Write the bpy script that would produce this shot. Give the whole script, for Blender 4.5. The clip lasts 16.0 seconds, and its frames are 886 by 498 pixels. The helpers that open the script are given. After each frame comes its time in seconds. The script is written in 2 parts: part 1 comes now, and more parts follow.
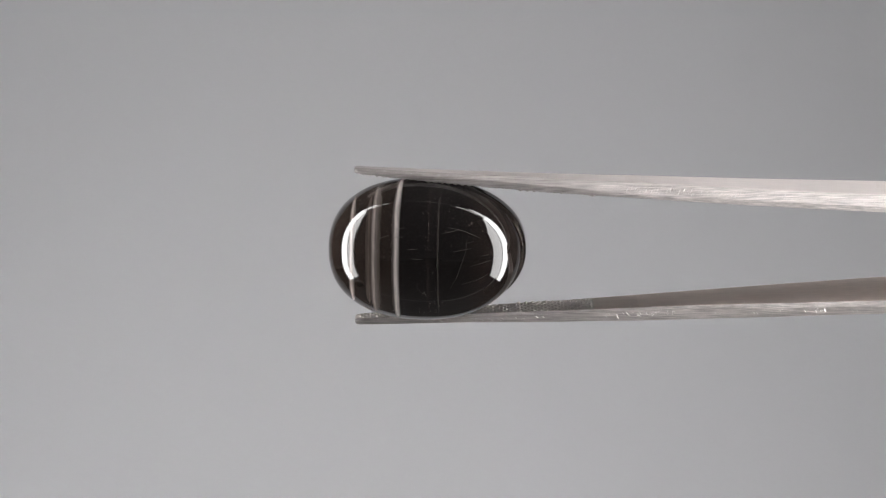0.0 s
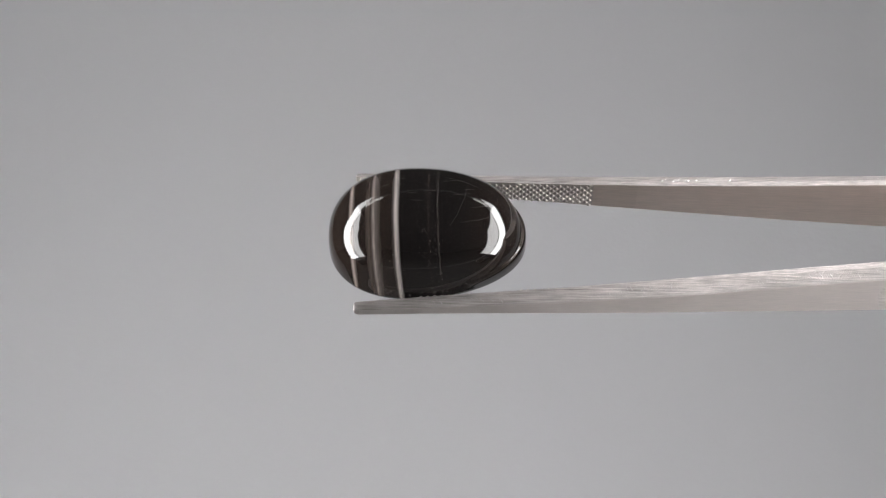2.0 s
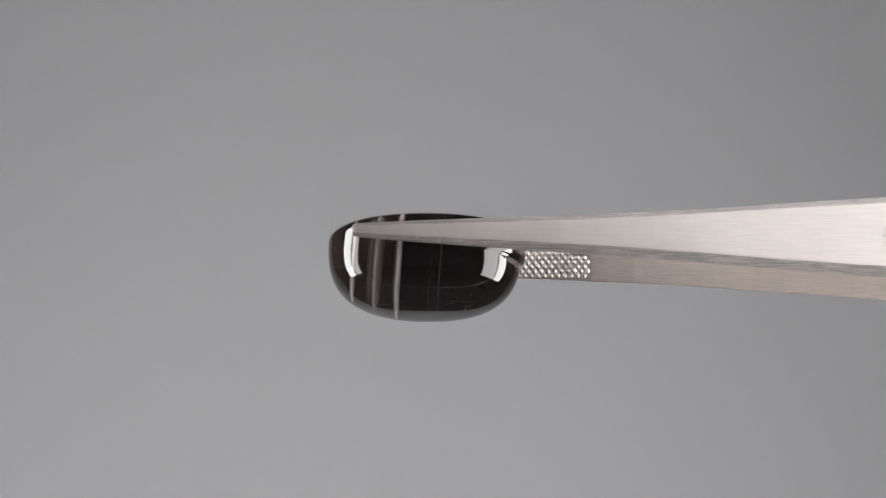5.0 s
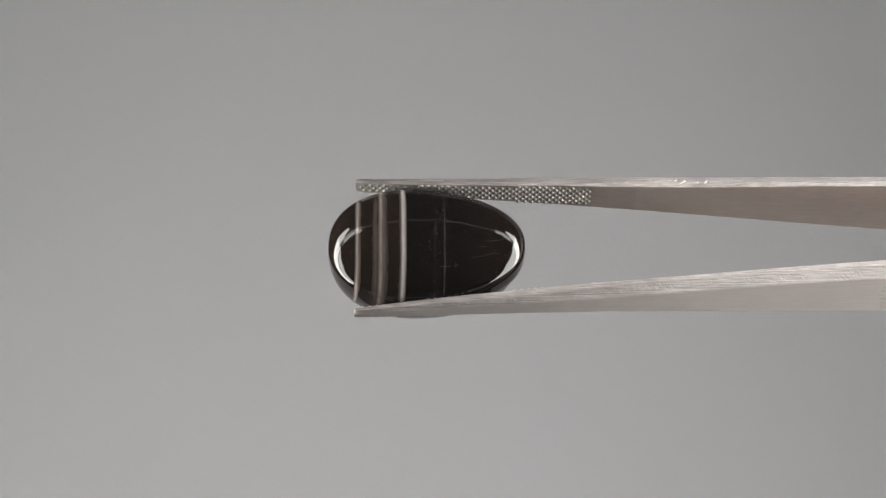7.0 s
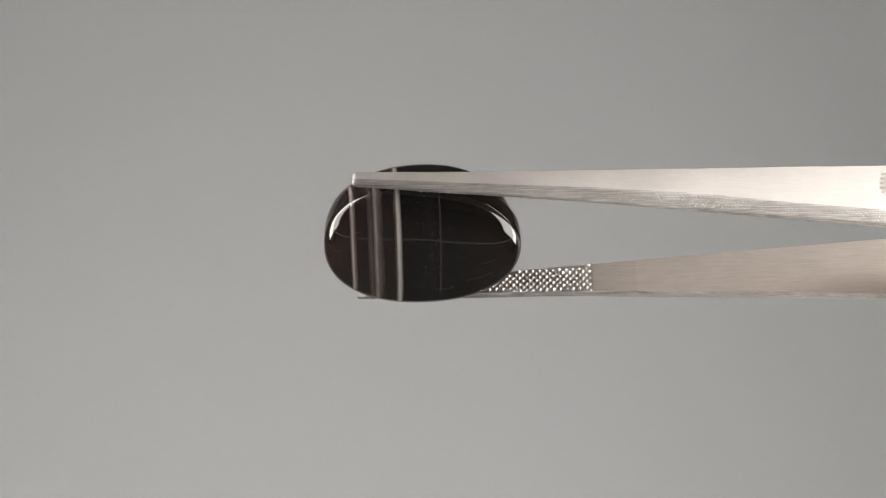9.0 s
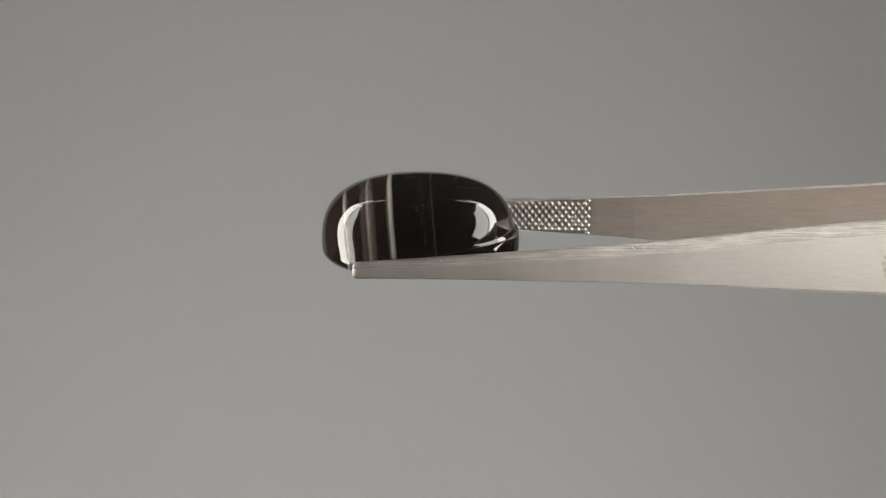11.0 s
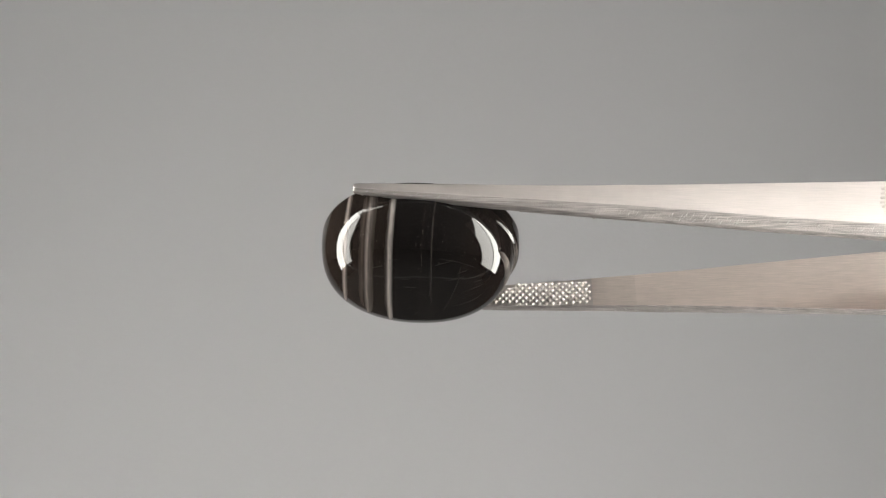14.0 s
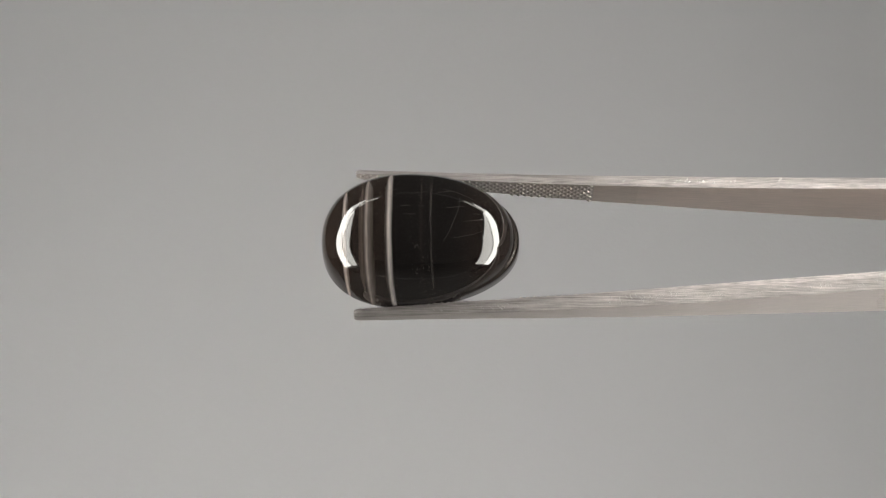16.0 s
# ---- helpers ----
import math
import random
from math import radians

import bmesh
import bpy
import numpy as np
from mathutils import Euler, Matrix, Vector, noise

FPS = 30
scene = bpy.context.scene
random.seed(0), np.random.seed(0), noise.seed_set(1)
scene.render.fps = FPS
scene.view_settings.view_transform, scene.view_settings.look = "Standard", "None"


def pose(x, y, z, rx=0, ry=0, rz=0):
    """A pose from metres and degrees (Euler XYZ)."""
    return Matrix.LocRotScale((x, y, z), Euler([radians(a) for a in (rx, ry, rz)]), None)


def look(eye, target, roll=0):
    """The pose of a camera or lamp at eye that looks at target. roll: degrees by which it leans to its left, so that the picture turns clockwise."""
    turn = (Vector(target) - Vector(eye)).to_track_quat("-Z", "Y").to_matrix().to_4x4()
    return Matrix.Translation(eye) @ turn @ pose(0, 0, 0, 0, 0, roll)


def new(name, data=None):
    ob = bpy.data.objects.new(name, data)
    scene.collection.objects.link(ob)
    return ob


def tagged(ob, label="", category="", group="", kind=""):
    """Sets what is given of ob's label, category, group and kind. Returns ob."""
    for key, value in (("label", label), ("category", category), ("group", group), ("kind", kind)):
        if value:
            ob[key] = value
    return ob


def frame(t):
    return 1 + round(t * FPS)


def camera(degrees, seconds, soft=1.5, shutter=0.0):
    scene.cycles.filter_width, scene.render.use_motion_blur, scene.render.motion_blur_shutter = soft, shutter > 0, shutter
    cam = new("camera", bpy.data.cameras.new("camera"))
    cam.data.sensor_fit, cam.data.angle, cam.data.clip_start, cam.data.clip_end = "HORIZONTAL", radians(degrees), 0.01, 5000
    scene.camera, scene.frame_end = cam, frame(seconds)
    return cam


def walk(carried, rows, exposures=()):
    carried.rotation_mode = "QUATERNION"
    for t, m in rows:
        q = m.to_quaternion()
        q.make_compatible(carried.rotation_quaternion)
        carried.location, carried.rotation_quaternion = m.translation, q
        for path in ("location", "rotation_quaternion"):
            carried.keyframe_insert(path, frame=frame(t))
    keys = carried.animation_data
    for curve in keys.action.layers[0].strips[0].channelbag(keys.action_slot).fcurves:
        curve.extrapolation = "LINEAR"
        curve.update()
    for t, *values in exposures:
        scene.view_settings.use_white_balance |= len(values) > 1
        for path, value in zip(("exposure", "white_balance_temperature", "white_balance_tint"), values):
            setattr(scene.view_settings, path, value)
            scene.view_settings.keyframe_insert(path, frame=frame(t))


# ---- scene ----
U = 0.00005          # one unit of the plan: 0.05 mm
AX = 0.2             # height of the tweezers' axis above the table
TIP = (630 - 784) * U

cam = camera(20, 16.0, soft=1.2)
EYE = (0, -0.2223, AX)
walk(cam, [(0, look(EYE, (0, 0, AX))), (16, look(EYE, (0, 0, AX)))],
     [(0, 0.0, 6500, 10), (1.5, 0.0, 6500, 10), (4.0, 0.0, 6500, 10), (4.2, -0.02, 6500, 10), (5.2, -0.35, 6500, 10), (6.3, -0.42, 6510, 10), (6.5, -0.38, 6560, 10), (7, -0.15, 6690, 8),
      (8, -0.11, 6810, 7), (9.2, -0.1, 6850, 7), (10.3, -0.35, 6910, 6), (11.3, -0.44, 6970, 6), (11.5, -0.41, 6970, 6), (12, -0.2, 6910, 6), (12.5, -0.1, 6850, 7), (14, -0.08, 6850, 7), (16, -0.08, 6850, 7)])

# ---- light ----
world = bpy.data.worlds.new("world")
scene.world = world
world.use_nodes = True
world.node_tree.nodes["Background"].inputs[0].default_value = (0.035, 0.033, 0.032, 1)
world.node_tree.nodes["Background"].inputs[1].default_value = 1.0
scene.view_settings.exposure = 0.0
PANEL = 21.0


# ---- materials ----
def material(name):
    m = bpy.data.materials.new(name)
    m.use_nodes = True
    n, l = m.node_tree.nodes, m.node_tree.links
    return m, n, l, n["Principled BSDF"]


def ramp(n, stops, mode="LINEAR"):
    r = n.new("ShaderNodeValToRGB")
    r.color_ramp.interpolation = mode
    e = r.color_ramp.elements
    while len(e) < len(stops):
        e.new(0.5)
    for k, (p, c) in zip(e, stops):
        k.position, k.color = p, (*c, 1)
    return r


def noise_node(n, l, vec, scale, detail=3, rough=0.5):
    t = n.new("ShaderNodeTexNoise")
    t.inputs["Scale"].default_value, t.inputs["Detail"].default_value, t.inputs["Roughness"].default_value = scale, detail, rough
    l.new(vec, t.inputs["Vector"])
    return t


def mapped(n, l, scale):
    c, m = n.new("ShaderNodeTexCoord"), n.new("ShaderNodeMapping")
    m.inputs["Scale"].default_value = scale
    l.new(c.outputs["Object"], m.inputs["Vector"])
    return m.outputs["Vector"]


def bump(n, l, b, height, strength, dist):
    k = n.new("ShaderNodeBump")
    k.inputs["Strength"].default_value, k.inputs["Distance"].default_value = strength, dist
    l.new(height, k.inputs["Height"])
    l.new(k.outputs["Normal"], b.inputs["Normal"])


def matte(name, colour, rough=0.8, vary=0.06, scale=12):
    m, n, l, b = material(name)
    t = noise_node(n, l, mapped(n, l, (1, 1, 1)), scale, 4)
    lo, hi = [c * (1 - vary) for c in colour], [c * (1 + vary) for c in colour]
    r = ramp(n, [(0.3, lo), (0.7, hi)])
    l.new(t.outputs["Fac"], r.inputs["Fac"])
    l.new(r.outputs["Color"], b.inputs["Base Color"])
    b.inputs["Roughness"].default_value = rough
    g = noise_node(n, l, mapped(n, l, (1, 1, 1)), 900, 2)
    bump(n, l, b, g.outputs["Fac"], 0.1, 0.0003)
    return m


def glow(name, colour, strength):
    m, n, l, b = material(name)
    b.inputs["Base Color"].default_value = (0.8, 0.8, 0.8, 1)
    b.inputs["Emission Color"].default_value = (*colour, 1)
    b.inputs["Emission Strength"].default_value = strength
    return m


def steel(name, colour, rough, streak=0.12, bumps=0.3, flecks=0.5, tip_shade=1.0):
    m, n, l, b = material(name)
    b.inputs["Metallic"].default_value = 1
    t = noise_node(n, l, mapped(n, l, (260, 9000, 9000)), 1.0, 4, 0.6)
    w = noise_node(n, l, mapped(n, l, (1, 1, 1)), 380, 5, 0.65)
    r = ramp(n, [(0.3, [c * (1 - streak) for c in colour]), (0.7, [min(1, c * (1 + streak)) for c in colour])])
    both = n.new("ShaderNodeMix")
    both.inputs["Factor"].default_value = 0.22
    l.new(t.outputs["Fac"], both.inputs["A"])
    l.new(w.outputs["Fac"], both.inputs["B"])
    l.new(both.outputs["Result"], r.inputs["Fac"])
    # the weaker light towards the tip is painted into the base colour
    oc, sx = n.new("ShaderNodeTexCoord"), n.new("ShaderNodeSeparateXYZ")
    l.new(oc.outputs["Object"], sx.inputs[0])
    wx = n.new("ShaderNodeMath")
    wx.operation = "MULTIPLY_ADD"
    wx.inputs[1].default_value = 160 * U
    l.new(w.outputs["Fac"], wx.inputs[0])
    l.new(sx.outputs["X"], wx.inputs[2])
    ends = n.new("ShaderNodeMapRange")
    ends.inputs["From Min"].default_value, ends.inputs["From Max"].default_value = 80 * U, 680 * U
    ends.inputs["To Min"].default_value, ends.inputs["To Max"].default_value = tip_shade, 1.0
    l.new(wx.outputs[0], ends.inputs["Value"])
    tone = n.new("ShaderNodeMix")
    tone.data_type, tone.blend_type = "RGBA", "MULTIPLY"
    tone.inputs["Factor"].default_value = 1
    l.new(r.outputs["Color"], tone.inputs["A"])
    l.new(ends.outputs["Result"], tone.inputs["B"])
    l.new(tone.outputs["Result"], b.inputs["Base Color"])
    q = n.new("ShaderNodeMapRange")
    q.inputs["From Min"].default_value, q.inputs["From Max"].default_value = 0.3, 0.7
    q.inputs["To Min"].default_value, q.inputs["To Max"].default_value = rough * 0.8, rough * 1.2
    l.new(both.outputs["Result"], q.inputs["Value"])
    l.new(q.outputs["Result"], b.inputs["Roughness"])
    # short slanting scratches, gathered in worn patches
    c, mp = n.new("ShaderNodeTexCoord"), n.new("ShaderNodeMapping")
    mp.vector_type = "TEXTURE"
    mp.inputs["Rotation"].default_value = (0.25, 0.8, 0.3)
    mp.inputs["Scale"].default_value = (0.00017, 0.0004, 0.0009)
    l.new(c.outputs["Object"], mp.inputs["Vector"])
    sc = noise_node(n, l, mp.outputs["Vector"], 1.0, 1, 0.4)
    patch = noise_node(n, l, mapped(n, l, (1, 1.6, 1.6)), 240, 2, 0.5)
    s1 = ramp(n, [(0.6, (0, 0, 0)), (0.68, (1, 1, 1))])
    s2 = ramp(n, [(0.43, (0, 0, 0)), (0.54, (1, 1, 1))])
    l.new(sc.outputs["Fac"], s1.inputs["Fac"])
    l.new(patch.outputs["Fac"], s2.inputs["Fac"])
    mul = n.new("ShaderNodeMath")
    mul.operation = "MULTIPLY"
    l.new(s1.outputs["Color"], mul.inputs[0])
    l.new(s2.outputs["Color"], mul.inputs[1])
    h = n.new("ShaderNodeMath")
    h.operation = "MULTIPLY_ADD"
    h.inputs[1].default_value = -flecks
    l.new(mul.outputs[0], h.inputs[0])
    l.new(t.outputs["Fac"], h.inputs[2])
    bump(n, l, b, h.outputs[0], bumps, 0.00004)
    return m


# the first three end with how far the tip is shaded in colour
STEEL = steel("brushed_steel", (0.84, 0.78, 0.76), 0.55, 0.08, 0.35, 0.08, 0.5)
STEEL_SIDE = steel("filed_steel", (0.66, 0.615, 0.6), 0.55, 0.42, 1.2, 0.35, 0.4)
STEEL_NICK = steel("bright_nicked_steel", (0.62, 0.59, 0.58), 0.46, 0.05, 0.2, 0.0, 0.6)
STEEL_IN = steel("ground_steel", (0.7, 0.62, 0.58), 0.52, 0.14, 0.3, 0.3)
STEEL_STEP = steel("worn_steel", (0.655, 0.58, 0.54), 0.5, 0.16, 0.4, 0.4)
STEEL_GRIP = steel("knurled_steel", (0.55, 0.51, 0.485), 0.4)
PAPER = matte("grey_paper", (0.37, 0.37, 0.383), 0.9, 0.02, 6)
TABLE = matte("dark_table", (0.055, 0.052, 0.05), 0.75, 0.15, 30)
ROD = matte("grey_paint", (0.26, 0.255, 0.25), 0.5, 0.05)
HOUSING = matte("black_plastic", (0.03, 0.03, 0.03), 0.5)
GLOW = glow("lit_diffuser", (0.98, 0.97, 0.965), PANEL)
GLOW_DIM = glow("dim_diffuser", (0.98, 0.97, 0.965), PANEL * 0.48)
GLOW_TOP = glow("top_diffuser", (1, 0.98, 0.96), 7.0)
GLOW_LED = glow("led_chip", (1, 0.98, 0.95), PANEL * 0.3)


def agate():
    m, n, l, b = material("banded_agate")
    c = n.new("ShaderNodeTexCoord")
    s = n.new("ShaderNodeSeparateXYZ")
    l.new(c.outputs["Object"], s.inputs[0])
    # bands lie in planes that lean a little backwards
    lean = n.new("ShaderNodeMath")
    lean.operation = "MULTIPLY_ADD"
    lean.inputs[1].default_value = -0.085
    l.new(s.outputs["Y"], lean.inputs[0])
    l.new(s.outputs["X"], lean.inputs[2])
    wob = noise_node(n, l, mapped(n, l, (1, 1, 1)), 160, 2)
    wv = n.new("ShaderNodeMath")
    wv.operation = "MULTIPLY_ADD"
    wv.inputs[1].default_value = 0.00018
    l.new(wob.outputs["Fac"], wv.inputs[0])
    l.new(lean.outputs[0], wv.inputs[2])
    u = n.new("ShaderNodeMapRange")
    u.inputs["From Min"].default_value, u.inputs["From Max"].default_value = -180 * U + 0.00009, 180 * U + 0.00009
    l.new(wv.outputs[0], u.inputs["Value"])
    brown, dark, mid, warm = (0.0125, 0.0093, 0.0079), (0.0062, 0.0054, 0.0053), (0.045, 0.039, 0.036), (0.0088, 0.0067, 0.006)
    P = lambda x: (x - 757 + 10 + 180) / 360
    r = ramp(n, [(0, (0.017, 0.0115, 0.0092)), (P(600), brown), (P(614), brown), (P(618), (0.25, 0.215, 0.2)), (P(621), (0.07, 0.055, 0.05)), (P(625), brown),
                 (P(643), brown), (P(650), (0.045, 0.035, 0.031)), (P(654), (0.022, 0.016, 0.014)), (P(659), (0.17, 0.15, 0.14)), (P(662), (0.075, 0.065, 0.06)), (P(668), (0.034, 0.028, 0.025)),
                 (P(673), brown), (P(690), brown), (P(694), mid), (P(697), (0.31, 0.28, 0.27)), (P(700), (0.24, 0.218, 0.21)), (P(704), dark),
                 (P(752), dark), (P(754), (0.016, 0.013, 0.012)), (P(757), dark), (P(768), dark), (P(771), (0.024, 0.021, 0.02)), (P(774), dark), (P(815), dark), (P(842), warm), (1, warm)])
    l.new(u.outputs["Result"], r.inputs["Fac"])
    # fine fibres along the bands
    fib = noise_node(n, l, mapped(n, l, (9000, 900, 500)), 1, 4, 0.65)
    fr = ramp(n, [(0.35, (0.7, 0.7, 0.7)), (0.7, (1.3, 1.27, 1.25))])
    l.new(fib.outputs["Fac"], fr.inputs["Fac"])
    mul = n.new("ShaderNodeMix")
    mul.data_type, mul.blend_type = "RGBA", "MULTIPLY"
    mul.inputs["Factor"].default_value = 1
    l.new(r.outputs["Color"], mul.inputs["A"])
    l.new(fr.outputs["Color"], mul.inputs["B"])
    # tiny pale inclusions
    vo = n.new("ShaderNodeTexVoronoi")
    vo.inputs["Scale"].default_value = 2300
    l.new(mapped(n, l, (1.6, 1, 0.8)), vo.inputs["Vector"])
    vr = ramp(n, [(0.07, (0.11, 0.1, 0.09)), (0.13, (0, 0, 0))])
    l.new(vo.outputs["Distance"], vr.inputs["Fac"])
    few = noise_node(n, l, mapped(n, l, (1, 1, 1)), 300, 2)
    fm = ramp(n, [(0.5, (0, 0, 0)), (0.6, (1, 1, 1))])
    l.new(few.outputs["Fac"], fm.inputs["Fac"])
    spk = n.new("ShaderNodeMix")
    spk.data_type, spk.blend_type = "RGBA", "MULTIPLY"
    spk.inputs["Factor"].default_value = 1
    l.new(vr.outputs["Color"], spk.inputs["A"])
    l.new(fm.outputs["Color"], spk.inputs["B"])
    add = n.new("ShaderNodeMix")
    add.data_type, add.blend_type = "RGBA", "ADD"
    add.inputs["Factor"].default_value = 1
    l.new(mul.outputs["Result"], add.inputs["A"])
    l.new(spk.outputs["Result"], add.inputs["B"])
    # rows of finer grains beside the bands and in the dark middle
    grains = n.new("ShaderNodeTexVoronoi")
    grains.inputs["Scale"].default_value = 4300
    l.new(mapped(n, l, (1.5, 1, 0.75)), grains.inputs["Vector"])
    gr = ramp(n, [(0.12, (0.085, 0.078, 0.075)), (0.26, (0, 0, 0))])
    l.new(grains.outputs["Distance"], gr.inputs["Fac"])
    where = ramp(n, [(P(640), (0, 0, 0)), (P(648), (0.9, 0.9, 0.9)), (P(656), (0.2, 0.2, 0.2)), (P(686), (0, 0, 0)), (P(692), (0.9, 0.9, 0.9)), (P(697), (0, 0, 0)),
                     (P(722), (0, 0, 0)), (P(738), (0.35, 0.35, 0.35)), (P(752), (0.6, 0.6, 0.6)), (P(768), (0.35, 0.35, 0.35)), (P(778), (0, 0, 0))])
    l.new(u.outputs["Result"], where.inputs["Fac"])
    sift = noise_node(n, l, mapped(n, l, (5200, 700, 500)), 1, 3, 0.6)
    sr = ramp(n, [(0.47, (0, 0, 0)), (0.6, (1, 1, 1))])
    l.new(sift.outputs["Fac"], sr.inputs["Fac"])
    last = gr.outputs["Color"]
    for mask in (where, sr):
        k = n.new("ShaderNodeMix")
        k.data_type, k.blend_type = "RGBA", "MULTIPLY"
        k.inputs["Factor"].default_value = 1
        l.new(last, k.inputs["A"])
        l.new(mask.outputs["Color"], k.inputs["B"])
        last = k.outputs["Result"]
    total = n.new("ShaderNodeMix")
    total.data_type, total.blend_type = "RGBA", "ADD"
    total.inputs["Factor"].default_value = 1
    l.new(add.outputs["Result"], total.inputs["A"])
    l.new(last, total.inputs["B"])
    l.new(total.outputs["Result"], b.inputs["Base Color"])
    b.inputs["Roughness"].default_value = 0.055
    b.inputs["IOR"].default_value = 1.51
    low = noise_node(n, l, mapped(n, l, (1, 1, 1)), 260, 2)
    bump(n, l, b, low.outputs["Fac"], 0.06, 0.00005)
    return m


AGATE = agate()
VEIN = matte("pale_vein", (0.021, 0.019, 0.0175), 0.3, 0.3, 900)


# ---- building ----
def part(name, bm, mat, parent=None, label="", smooth=True):
    me = bpy.data.meshes.new(name)
    bm.normal_update()
    bm.to_mesh(me)
    bm.free()
    for p in me.polygons:
        p.use_smooth = smooth
    me.materials.append(mat)
    ob = new(name, me)
    if parent:
        ob.parent = parent
    if label:
        tagged(ob, label)
    return ob


def box(bm, x0, x1, y0, y1, z0, z1, bevel=0.0):
    m = Matrix.Translation(((x0 + x1) / 2, (y0 + y1) / 2, (z0 + z1) / 2)) @ Matrix.Diagonal((x1 - x0, y1 - y0, z1 - z0, 1))
    vs = bmesh.ops.create_cube(bm, size=1, matrix=m)["verts"]
    if bevel:
        es = list({e for v in vs for e in v.link_edges})
        bmesh.ops.bevel(bm, geom=es, offset=bevel, segments=2, affect="EDGES", profile=0.5)
    return bm


# ---- the lit set ----
def light_set():
    # a card that leans back, its foot nearer to the lights
    bm = box(bmesh.new(), -0.3, 0.3, -0.0015, 0.0015, 0, 0.46)
    bmesh.ops.transform(bm, matrix=pose(0, 0.2, 0.002, -27), verts=bm.verts[:])
    tagged(part("backdrop", bm, PAPER, smooth=False), "plain grey card backdrop leaning back", "backdrop", kind="structure")
    bm = box(bmesh.new(), -0.7, 0.7, -0.7, 0.7, -0.03, 0.0, 0.002)
    tagged(part("ground", bm, TABLE, smooth=False), "dark matte table top under the set", "table top", kind="structure")
    # the panels stand on either side, the one beside the tweezers nearer
    for x, k in ((-0.238, 1.0), (0.168, 0.7)):
        s = 1 if x > 0 else -1
        lo, hi = AX - 0.142 * k, AX + 0.27 * k
        e = new("light_panel")
        e.location = (x, 0, 0)
        tagged(e, "tall lit white panel light with a strip of small lamps", "light", "side lights")
        x0, x1 = (-0.0125, -0.0095) if s > 0 else (0.0095, 0.0125)
        part("housing", box(bmesh.new(), -0.009, 0.009, (-0.138 if s < 0 else -0.175) * k, 0.012 * k, lo - 0.006, hi + 0.006, 0.002), HOUSING, e)
        part("foot", box(bmesh.new(), -0.012, 0.03, -0.1 * k, -0.02, 0, max(0.008, lo - 0.0045), 0.002), HOUSING, e)
        part("diffuser", box(bmesh.new(), x0, x1, -0.055 * k, 0.005 * k, lo, hi), GLOW, e, "bright white diffuser", False)
        # the front part is cut off slantwise at its top
        y0, y1 = (-0.116 if s < 0 else -0.16) * k, -0.066 * k
        bm = box(bmesh.new(), x0, x1, y0, y1, lo, hi)
        for v in bm.verts:
            if v.co.z > hi - 0.001 and v.co.y < (y0 + y1) / 2:
                v.co.z -= 0.14 * k
        part("front_diffuser", bm, GLOW_DIM, e, "dimmer white diffuser", False)
        # the lit face goes on above the panel as a narrowing tongue that leans inwards
        bm = bmesh.new()
        levels = [[bm.verts.new((-s * (0.0125 + d + 0.05 * k * f ** 1.5), (-0.025 + g * (0.03 - 0.025 * f)) * k, hi + 0.09 * k * f)) for d in (0, -0.002) for g in (-1, 1)] for f in (0, 0.25, 0.5, 0.75, 1)]
        for p, q in zip(levels, levels[1:]):
            for a, b in ((0, 1), (1, 3), (3, 2), (2, 0)):
                bm.faces.new((p[a], p[b], q[b], q[a]))
        bm.faces.new((levels[0][0], levels[0][1], levels[0][3], levels[0][2]))
        bm.faces.new((levels[-1][0], levels[-1][1], levels[-1][3], levels[-1][2]))
        bmesh.ops.recalc_face_normals(bm, faces=bm.faces[:])
        part("top_diffuser", bm, GLOW_DIM, e, "narrowing white diffuser", False)
        bm = bmesh.new()
        for j in range(31):
            z = lo + (0.006 + j * 0.0131) * k
            box(bm, -s * 0.012 - 0.0025, -s * 0.012 + 0.0025, -0.063 * k, -0.058 * k, z, z + 0.006 * k)
        part("lamp_strip", bm, GLOW_LED, e, "row of tiny dim lamps", False)
        # a short lamp on an arm that reaches in from the top
        y, r0, r1 = -0.043 * k, 0.06 * k, 0.15 * k
        p, q = (-s * r1, 0.0) if s > 0 else (0.0, r1)
        part("top_arm", box(bmesh.new(), p, q, y - 0.008 * k, y + 0.008 * k, hi + 0.0065, hi + 0.015, 0.001), HOUSING, e)
        p, q = (-s * r1 + 0.003, -s * r0) if s > 0 else (r0, r1 - 0.003)
        part("top_lamp", box(bmesh.new(), p, q, y - 0.006 * k, y + 0.006 * k, hi + 0.003, hi + 0.0062), GLOW_TOP, e, "small lit diffuser", False)

    # thin unseen rods between the two panels, below and above the stone
    # added for the pale edge lines that they mirror in its polish
    for y, z, r, x0, x1 in ((-0.05, 0.104, 0.0014, -0.2275, 0.1605), (-0.028, 0.384, 0.0014, -0.2275, 0.1565)):
        bm = bmesh.new()
        m = pose((x0 + x1) / 2, y, z) @ Matrix.Rotation(radians(90), 4, "Y")
        bmesh.ops.create_cone(bm, cap_ends=True, segments=16, radius1=r, radius2=r, depth=x1 - x0, matrix=m)
        tagged(part("reflected_rod", bm, ROD), "thin grey painted rod added for its reflection in the stone", "rod", "tie rods")


light_set()


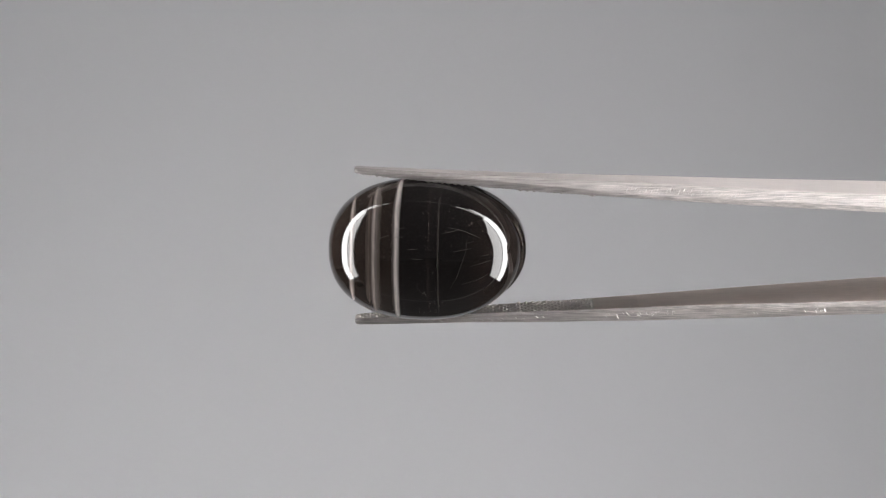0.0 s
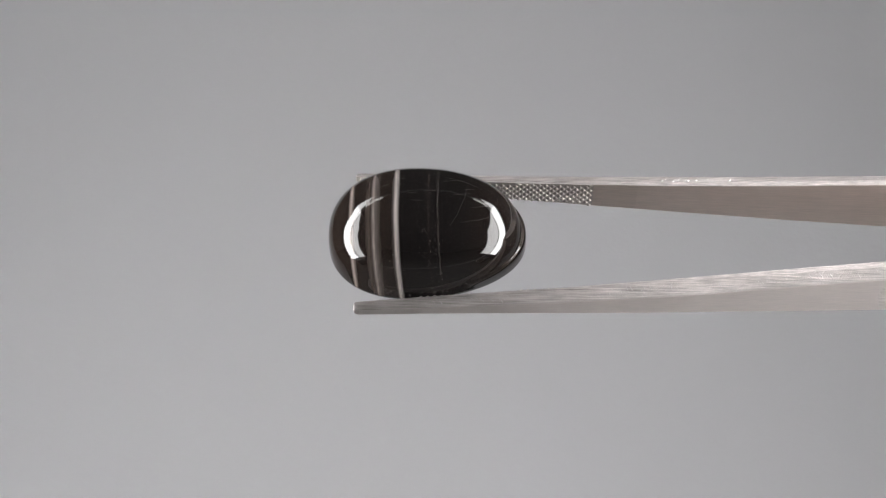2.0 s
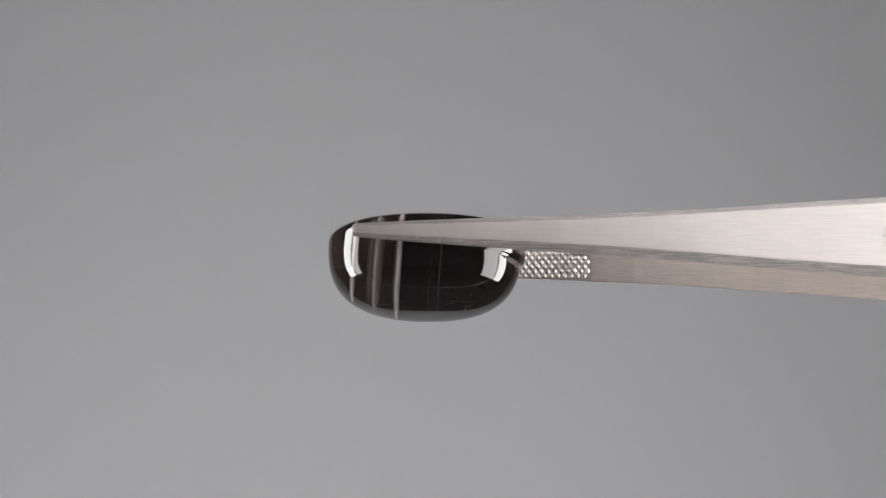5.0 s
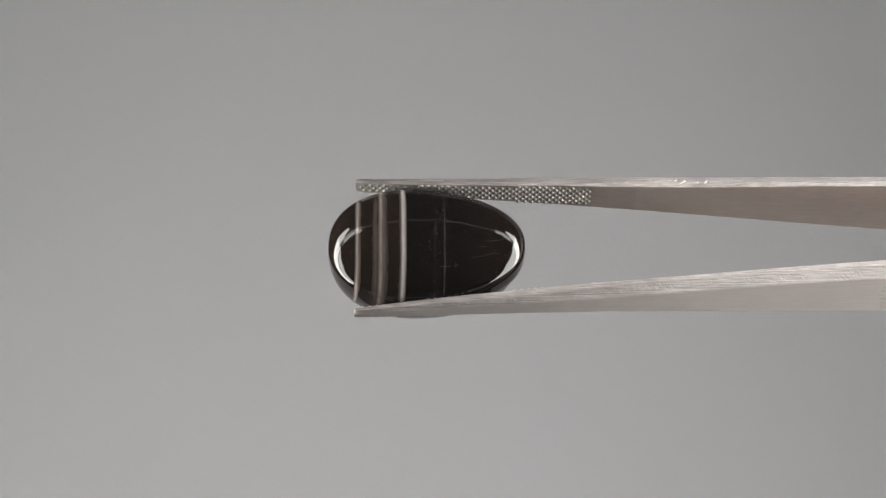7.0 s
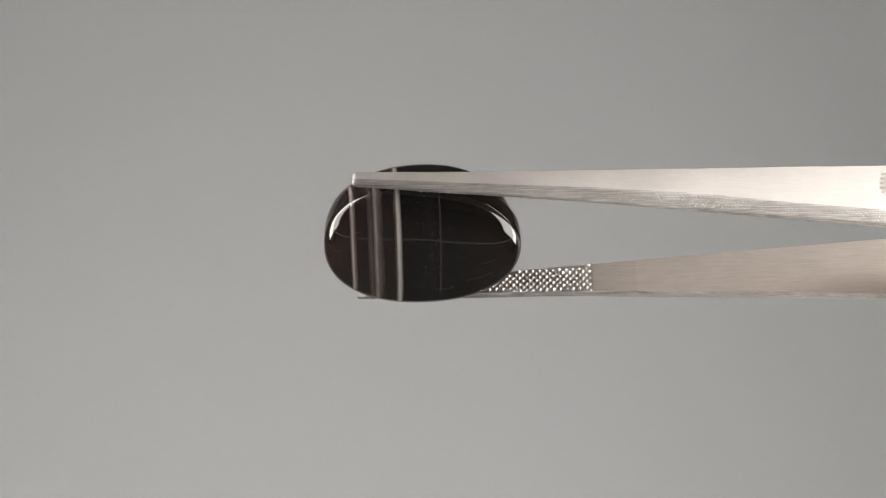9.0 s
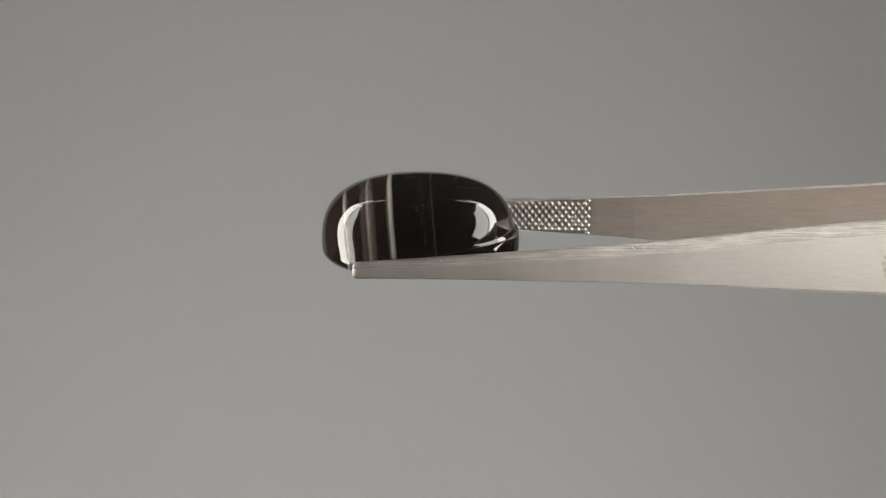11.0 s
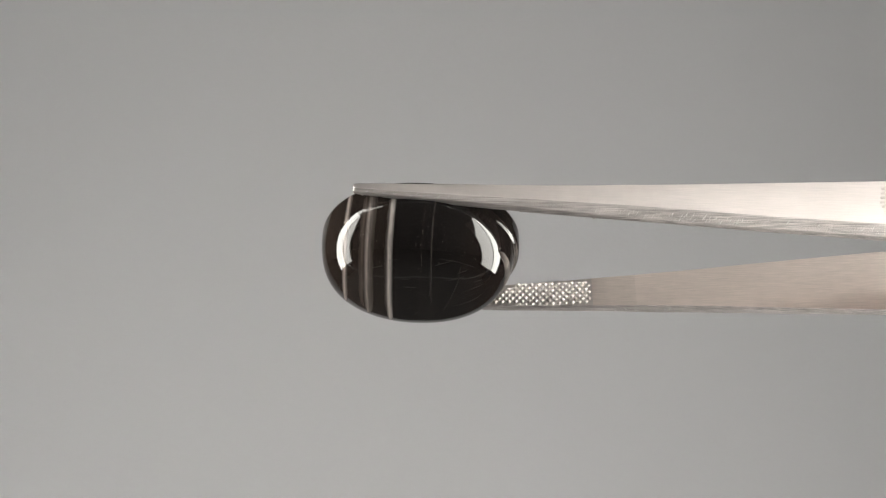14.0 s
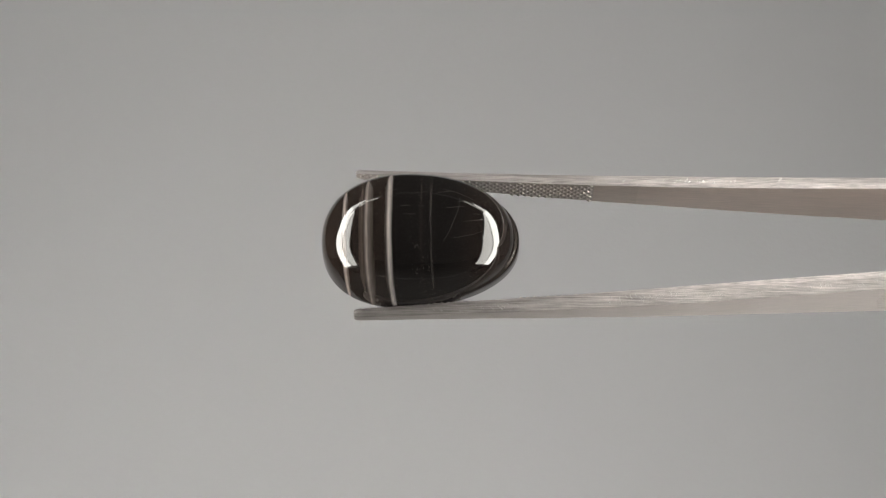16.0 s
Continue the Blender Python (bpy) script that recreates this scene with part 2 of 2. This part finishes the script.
# ---- the tweezers ----
# stations along each arm: distance from the tip, height of the inner face over the axis, thickness, height of the square edge, breadth of the inner and of the outer face (plan units)
TAIL = [(1200, 67, 30, 10, 172, 138), (1600, 52, 33, 10, 188, 150), (2100, 33, 35, 10, 190, 150), (2500, 14, 36, 10, 180, 140), (2750, 2, 36, 10, 155, 118), (2950, 0.2, 36, 10, 125, 95), (3000, 0.2, 34, 10, 105, 80)]
ARMS = ([(-2, 134.5, 6, 3, 14, 6), (0, 133, 8.5, 4.5, 19, 9), (5, 132.2, 9.8, 5.5, 22.5, 11), (60, 126.5, 13, 8, 30, 16), (120, 120.5, 16, 10, 38, 21), (200, 114, 19, 12, 46, 27), (300, 106.6, 22, 12, 57.5, 36),
         (370, 102.4, 23.8, 11, 66, 42), (422, 99.2, 24.8, 9, 72, 48), (500, 95.4, 26.4, 6.5, 81, 57.5), (508, 95.1, 26.3, 6.5, 82, 58.5), (570, 91.6, 27.4, 7, 89.5, 66), (680, 86.8, 27.6, 8.5, 106, 82),
         (770, 83.4, 27.8, 9.5, 119.5, 95), (935, 78, 28.4, 10, 143.5, 114)] + TAIL,
        [(-2, 131.5, 8, 4, 20, 10), (0, 129.5, 11.5, 5.5, 26, 14), (5, 128.6, 13.8, 6.5, 30, 16.5), (60, 125, 16, 7, 34, 20), (120, 121, 18, 7, 39.5, 24), (200, 116.5, 20, 7, 46.5, 29.5), (300, 111.6, 22.8, 6.5, 56, 37),
         (370, 108.2, 24.6, 6, 63.5, 42.5), (422, 104.6, 26, 5.5, 70, 48), (500, 99.8, 28.4, 5, 79, 56.5), (508, 99.5, 28.3, 5, 80, 57.5), (570, 95.4, 29.8, 5.5, 87.5, 64), (680, 89.4, 29.8, 7.5, 105, 80),
         (770, 84.6, 29.8, 9, 121, 94.5), (935, 76, 29.4, 11, 147, 116.5)] + TAIL)
TWIST = (1.4, 2.6)          # each arm is turned a little about its own length


def arm_at(arm, x, k):
    for p, q in zip(arm, arm[1:]):
        if p[0] <= x <= q[0]:
            return p[k] + (q[k] - p[k]) * (x - p[0]) / (q[0] - p[0])
    return arm[-1][k]


def set_arm(bm, arm, side):
    """Twists an arm about its own middle line, fading out behind the grip, and turns the second arm over."""
    for v in bm.verts:
        x = v.co.x / U
        m = (arm_at(arm, x, 1) + arm_at(arm, x, 2) / 2) * U
        w = radians(TWIST[side]) * max(0.0, min(1.0, (2000 - x) / 1000))
        y, z = v.co.y, v.co.z - m
        v.co.y, v.co.z = y * math.cos(w) - z * math.sin(w), y * math.sin(w) + z * math.cos(w) + m
        if side:
            v.co.y, v.co.z = -v.co.y, -v.co.z
    return bm


def rounded(corners, radii, n=4):
    """A closed outline with its corners rounded off."""
    out = []
    for i, (c, r) in enumerate(zip(corners, radii)):
        c = Vector(c)
        p, q = (Vector(corners[i - 1]) - c).normalized(), (Vector(corners[(i + 1) % len(corners)]) - c).normalized()
        a, b = c + p * r, c + q * r
        for k in range(n + 1):
            t = k / n
            out.append(a * (1 - t) ** 2 + c * 2 * t * (1 - t) + b * t ** 2)
    return out


def arm_mesh(arm):
    bm = bmesh.new()
    rings = []
    stations = []
    for p, q in zip(arm, arm[1:]):
        n = max(1, int((q[0] - p[0]) / 18)) if p[0] < 935 else 4
        stations += [tuple(a + (b - a) * k / n for a, b in zip(p, q)) for k in range(n)]
    stations.append(arm[-1])
    for x, h, t, e, wi, wo in stations:
        # hand-filed edges wander a little
        f = min(1.0, max(0.0, x / 200))
        j = [noise.noise(Vector((x * 0.021, 7.3 * i + wi * 0.001, arm[2][1]))) * f for i in range(4)]
        corners = [(-wi / 2 + 0.5 * j[0], h), (wi / 2 + 0.5 * j[1], h), (wi / 2 + 0.5 * j[1], h + e), (wo / 2 + 1.1 * j[2], h + t), (-wo / 2 + 1.1 * j[3], h + t), (-wi / 2 + 0.5 * j[0], h + e)]
        r = t * 0.1
        ring = rounded(corners, (r * 0.5, r * 0.5, r * 0.7, r * 1.3, r * 1.3, r * 0.7))
        rings.append([bm.verts.new((x * U, y * U, z * U)) for y, z in ring])
    for p, q in zip(rings, rings[1:]):
        for k in range(len(p)):
            j = (k + 1) % len(p)
            bm.faces.new((p[k], p[j], q[j], q[k]))
    bm.faces.new(rings[0][::-1])
    bm.faces.new(rings[-1])
    bmesh.ops.recalc_face_normals(bm, faces=bm.faces[:])
    return bm


def knurl_mesh(arm):
    rnd = random.Random(7)
    verts, faces = [], []
    sx, sy = 12.0, 16.6
    x = 8.0
    row = 0
    while x < 420:
        w = arm_at(arm, x, 4) / 2 - 0.5
        h = arm_at(arm, x, 1)
        n = int((w * 2) // sy) + 2
        for k in range(-n, n + 1):
            y = (k + (0.5 if row % 2 else 0)) * sy + rnd.uniform(-0.5, 0.5)
            if abs(y) > w - 2:
                continue
            d = 2.4 + rnd.uniform(-0.5, 0.4)
            b = len(verts)
            # a diamond stud with a worn, rounded point
            for scale, drop in ((1.0, -0.5), (0.7, 0.55), (0.38, 0.95)):
                for dx, dy in ((-1, 0), (-0.42, 0.42), (0, 1), (0.42, 0.42), (1, 0), (0.42, -0.42), (0, -1), (-0.42, -0.42)):
                    yy = max(-w, min(w, y + dy * sy * 0.47 * scale))
                    verts.append((max(0.5, x + dx * sx * 0.47 * scale) * U, yy * U, (h - d * drop) * U))
            for lv in (0, 8):
                for i in range(8):
                    j = (i + 1) % 8
                    faces.append((b + lv + i, b + lv + j, b + lv + 8 + j, b + lv + 8 + i))
            faces.append(tuple(b + 16 + i for i in range(8))[::-1])
        x += sx / 2
        row += 1
    me = bpy.data.meshes.new("knurled_grip")
    me.from_pydata(verts, [], faces)
    bm = bmesh.new()
    bm.from_mesh(me)
    bmesh.ops.recalc_face_normals(bm, faces=bm.faces[:])
    return bm


def file_marks(arm, seed):
    """Short slanting nicks that a file has left along both bevelled edges."""
    rnd = random.Random(seed)
    bm = bmesh.new()

    def nick(a, b, width, up):
        a, b = Vector(a), Vector(b)
        side = (b - a).cross(up).normalized() * width / 2
        mid = (a + b) / 2 + up * 0.5
        ring = [bm.verts.new(v * U) for v in (a, mid - side, b, mid + side)]
        top = bm.verts.new((mid + up * 0.8) * U)
        for k in range(4):
            bm.faces.new((ring[k], ring[(k + 1) % 4], top))

    for edge, stretches in ((-1, [(20, 330, 14), (455, 690, 32), (560, 660, 10), (700, 920, 6)]), (1, [(130, 330, 20), (430, 560, 24), (600, 930, 14)])):
        for x0, x1, count in stretches:
            for _ in range(count):
                x = rnd.uniform(x0, x1)
                h, t, e, wi, wo = [arm_at(arm, x, k) for k in range(1, 6)]
                low, high = Vector((0, edge * wi / 2, h + e)), Vector((0, edge * wo / 2, h + t))
                up = Vector((0, edge * (high.z - low.z), abs(low.y - high.y))).normalized()
                p = rnd.uniform(0.0, 0.4)
                q = min(0.95, p + rnd.uniform(0.15, 0.5))
                lean = rnd.uniform(4, 7)
                a, b = low.lerp(high, p), low.lerp(high, q)
                a.x, b.x = x, x + lean
                nick(a, b, rnd.uniform(0.6, 1.7), up)
    return bm


def tweezers():
    e = new("tweezers")
    tagged(e, "brushed stainless steel tweezers with knurled tips gripping a stone", "tweezers")
    for side in (0, 1):
        plan = ARMS[side]
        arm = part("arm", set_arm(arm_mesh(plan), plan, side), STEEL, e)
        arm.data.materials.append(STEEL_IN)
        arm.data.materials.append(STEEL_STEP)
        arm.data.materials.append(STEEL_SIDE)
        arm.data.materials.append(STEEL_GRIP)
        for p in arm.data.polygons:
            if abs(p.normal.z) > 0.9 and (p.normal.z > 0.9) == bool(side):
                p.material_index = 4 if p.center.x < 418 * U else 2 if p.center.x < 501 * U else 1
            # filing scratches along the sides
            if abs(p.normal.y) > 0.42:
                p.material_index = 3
        arm.data.set_sharp_from_angle(angle=radians(24))
        bm = set_arm(knurl_mesh(plan), plan, side)
        tagged(part("knurled_grip", bm, STEEL_GRIP, arm, "cross-cut knurled gripping face"), kind="stuff")
        bm = set_arm(file_marks(plan, 11 + side), plan, side)
        bmesh.ops.recalc_face_normals(bm, faces=bm.faces[:])
        tagged(part("file_marks", bm, STEEL_NICK, arm, "bright nicks left by a file", False), kind="stuff")
        # lengthwise finger ribs on the outer face
        for k in range(-3, 4):
            bm = bmesh.new()
            x0, x1 = 914 + 2.5 * abs(k), 1700
            n = 12
            ring0 = []
            for j in range(n + 1):
                x = x0 + (x1 - x0) * (0, 0.004, *[i / 11 for i in range(1, 12)])[j]
                z = arm_at(plan, x, 1) + arm_at(plan, x, 2)
                y = k * 12
                lift = 0 if j in (0, n) else 2.2
                ring0.append([bm.verts.new((x * U, (y + dy) * U, (z + dz) * U)) for dy, dz in ((-4.5, -1), (-2.5, lift), (2.5, lift), (4.5, -1))])
            for p, q in zip(ring0, ring0[1:]):
                for i in range(3):
                    bm.faces.new((p[i], p[i + 1], q[i + 1], q[i]))
            set_arm(bm, plan, side)
            bmesh.ops.recalc_face_normals(bm, faces=bm.faces[:])
            part("finger_rib", bm, STEEL, arm)
    return e


# ---- the stone ----
# fine cracks and polishing scratches, as paths along and across the stone: on the dome, and on the back
HAIRLINES = [(-1, p) for p in ([(70, -17), (92, -12), (105, -8)], [(-62, 33), (-46, 34)], [(66, 34), (61, 5), (46, -35), (34, -55)], [(88, 0), (103, 2)],
                               [(30, 52), (62, 44), (92, 30)], [(40, 8), (72, 14)], [(-34, -4), (-12, -5)], [(22, 40), (52, 47)], [(-66, 46), (-44, 50)], [(-88, 30), (-70, 37)],
                               [(10, -26), (14, 6), (15, 40)], [(52, -48), (84, -40), (102, -31)], [(-40, 12), (-22, 13)], [(60, 22), (80, 27)])]
HAIRLINES += [(1, p) for p in ([(18, 71), (38, 70)], [(42, 60), (46, 67), (44, 74)], [(40, 69), (52, 66)], [(94, 17), (112, 15), (131, 9)], [(93, 45), (121, 40)], [(25, -27), (33, -29)], [(70, 53), (104, 46)],
                               [(-128, -42), (-110, -50)], [(60, -4), (66, 0)], [(84, 30), (100, 28)])]


def stone_field(x, y, z):
    """Below 1 inside the stone: a tall dome, narrower at one end, on a low foot that shows at that end, and a shallow back."""
    x, z = x - 0.019 * y, z - 0.107 * y
    level = np.clip(y / 60, -1.5, 1)
    height = 120.4 * (1 - np.where(z > 0, 0.073 - 0.027 * level, 0.136 + 0.101 * level) * x / 175)
    ax, az = np.abs(x / np.where(x < 0, 179.5, 169.5)), np.abs(z / height)
    plan = (ax ** 2.2 + az ** 2.2) ** (1 / 2.2)
    end = ax ** 2 / (ax ** 2 + az ** 2 + 1e-6 + 0.06 * (y / 125) ** 2)          # 1 towards the ends, 0 towards the long sides
    q = 2.85 - np.where(x < 0, 0.12, 0.05) * end
    dome = ((plan * np.where(x > 0, 1 + 0.05 * ax ** 2, 1)) ** q + np.abs(y / 125) ** q) ** (1 / q)
    foot = (plan ** 6 + np.abs(y / 45) ** 6) ** (1 / 6)
    k = 0.012
    h = np.clip(0.5 + 0.5 * (dome - foot) / k, 0, 1)
    front = np.where(x > 0, dome + (foot - dome) * h - k * h * (1 - h) * 0.5, dome)
    back = (plan ** 2.45 + np.abs(y / 41) ** 2.45) ** (1 / 2.45)
    return np.where(y < 0, front, back)


def stone_reach(dirs):
    """How far the surface lies from the stone's middle in each direction."""
    lo, hi = np.full(len(dirs), 15.0), np.full(len(dirs), 280.0)
    for _ in range(34):
        m = (lo + hi) / 2
        inside = stone_field(*(dirs * m[:, None]).T) < 1
        lo, hi = np.where(inside, m, lo), np.where(inside, hi, m)
    wave = [1 + 0.0011 * noise.noise(Vector(d) * 2.6) + 0.0005 * noise.noise(Vector(d) * 7.3 + Vector((4, 1, 2))) for d in dirs]
    return (lo + hi) / 2 * np.array(wave)


def stone():
    bm = bmesh.new()
    bmesh.ops.create_uvsphere(bm, u_segments=220, v_segments=160, radius=1)
    dirs = np.array([(v.co.z, v.co.y, v.co.x) for v in bm.verts])          # poles along the length
    for v, d, r in zip(bm.verts, dirs, stone_reach(dirs)):
        v.co = Vector(d) * float(r) * U
    bmesh.ops.recalc_face_normals(bm, faces=bm.faces[:])
    ob = part("gemstone", bm, AGATE)
    for face, path in HAIRLINES:
        bm = bmesh.new()
        pts = []
        for (x0, z0), (x1, z1) in zip(path, path[1:]):
            for k in range(6):
                pts.append((x0 + (x1 - x0) * k / 6, z0 + (z1 - z0) * k / 6))
        pts.append(path[-1])
        rows = []
        for i, (x, z) in enumerate(pts):
            nx, nz = pts[min(i + 1, len(pts) - 1)][0] - pts[max(i - 1, 0)][0], pts[min(i + 1, len(pts) - 1)][1] - pts[max(i - 1, 0)][1]
            ln = math.hypot(nx, nz)
            w = 0.6 * math.sin(math.pi * (i + 0.6) / (len(pts) + 0.2)) + 0.15
            row = []
            for s in (-1, 1):
                px, pz = x - s * nz / ln * w / 2, z + s * nx / ln * w / 2
                fall = min(0.98, (abs(px / 170) ** 2.2 + abs(pz / 117) ** 2.2) ** (1 / 2.2))
                d = Vector((px, -125 * (1 - fall ** 2.85) ** (1 / 2.85) if face < 0 else 41 * (1 - fall ** 2.45) ** (1 / 2.45), pz)).normalized()
                row.append(bm.verts.new(d * (float(stone_reach(np.array([d]))[0]) + 0.25) * U))
            rows.append(row)
        for p, q in zip(rows, rows[1:]):
            bm.faces.new((p[0], q[0], q[1], p[1]))
        bmesh.ops.recalc_face_normals(bm, faces=bm.faces[:])
        part("hairline_crack", bm, VEIN, ob, "pale hairline crack in the polish")
    return tagged(ob, "polished dark brown banded agate cabochon with pale stripes", "gemstone")


TWEEZERS = tweezers()
STONE = stone()

# by seconds: turn of the tweezers about their length in degrees, sink of the tip and of the arms behind it in plan units
TURN = [(0, 13, 434.8, 436.8), (0.5, -6.4, 434.4, 435.5), (1, -23.7, 431.9, 434), (1.5, -41, 428.2, 428.3), (2, -31, 429.5, 430.7), (2.5, -13.7, 432.2, 434), (3, 5.5, 434.9, 435.7), (3.5, 23, 434.8, 438.6),
        (4, 40.2, 437.6, 438.6), (4.2, 47.1, 438.7, 439.2), (4.9, 73, 439.5, 440.1), (5.6, 98.8, 439.7, 438.3), (6.3, 123.4, 439.6, 434.4), (6.5, 130.2, 440.1, 433.1), (7, 147, 438.3, 430.8),
        (7.5, 164.6, 432.7, 426.6), (8, 186.2, 428.3, 418.4), (8.5, 203.2, 424.3, 414.7), (9, 221.1, 420.5, 413.1), (9.2, 227.4, 420.7, 413.1), (9.9, 252.7, 420.6, 414.6), (10.6, 279, 421.5, 418.7),
        (11.3, 304.3, 426.8, 425.2), (11.5, 310.6, 428.1, 427.2), (12, 327.7, 430.1, 432.7), (12.5, 344.7, 432, 434.7), (13, 366.4, 435.9, 436.3), (13.5, 385.8, 435.5, 438.7), (14, 401.2, 438.1, 439.6),
        (14.2, 403.6, 438.4, 440.5), (14.5, 391.9, 436.7, 440.1), (15, 373.6, 436.3, 437.3), (15.3, 361.8, 435, 436.9), (15.5, 352.4, 434.5, 436.3), (16, 337, 432.5, 433.6)]
# the stone works loose in the grip: along the arms, and upwards
SLIDE = [(0, 4.6), (4.2, 4.4), (6.3, 3), (8.4, 3), (9, -4.2), (9.2, -5.5), (11.3, -7.8), (13, -7.5), (16, -7.5)]
LIFT = [(0, -0.8), (1, 1.5), (2, 4.2), (3, 0), (4, 5), (6.3, 1.2), (7, 0.8), (7.5, 0.5), (8, -1.5), (8.5, -6), (9, -13.5), (9.2, -13.5), (11.3, -7), (11.5, -7), (12, -4), (13, 2), (14, 9.5), (14.2, 9.5), (15, 4), (16, -1.5)]


def lerp(table, t):
    for (p, v), (q, w) in zip(table, table[1:]):
        if p <= t <= q:
            return v + (w - v) * (t - p) / (q - p)
    return table[-1][1]


def motions():
    held, gem = [], []
    for t, a, c, far in TURN:
        tilt = -math.degrees(math.atan((c - far) / 938))
        held.append((t, pose(TIP, 0, AX + (441 - c) * U, a, tilt)))
        mid = c + (far - c) * 0.135
        gem.append((t, pose((757 - 784 + lerp(SLIDE, t)) * U, 0, AX + (441 - mid + lerp(LIFT, t)) * U, a, tilt) @ pose(0, 0, 0, -4.5)))
    walk(TWEEZERS, held)
    walk(STONE, gem)


motions()
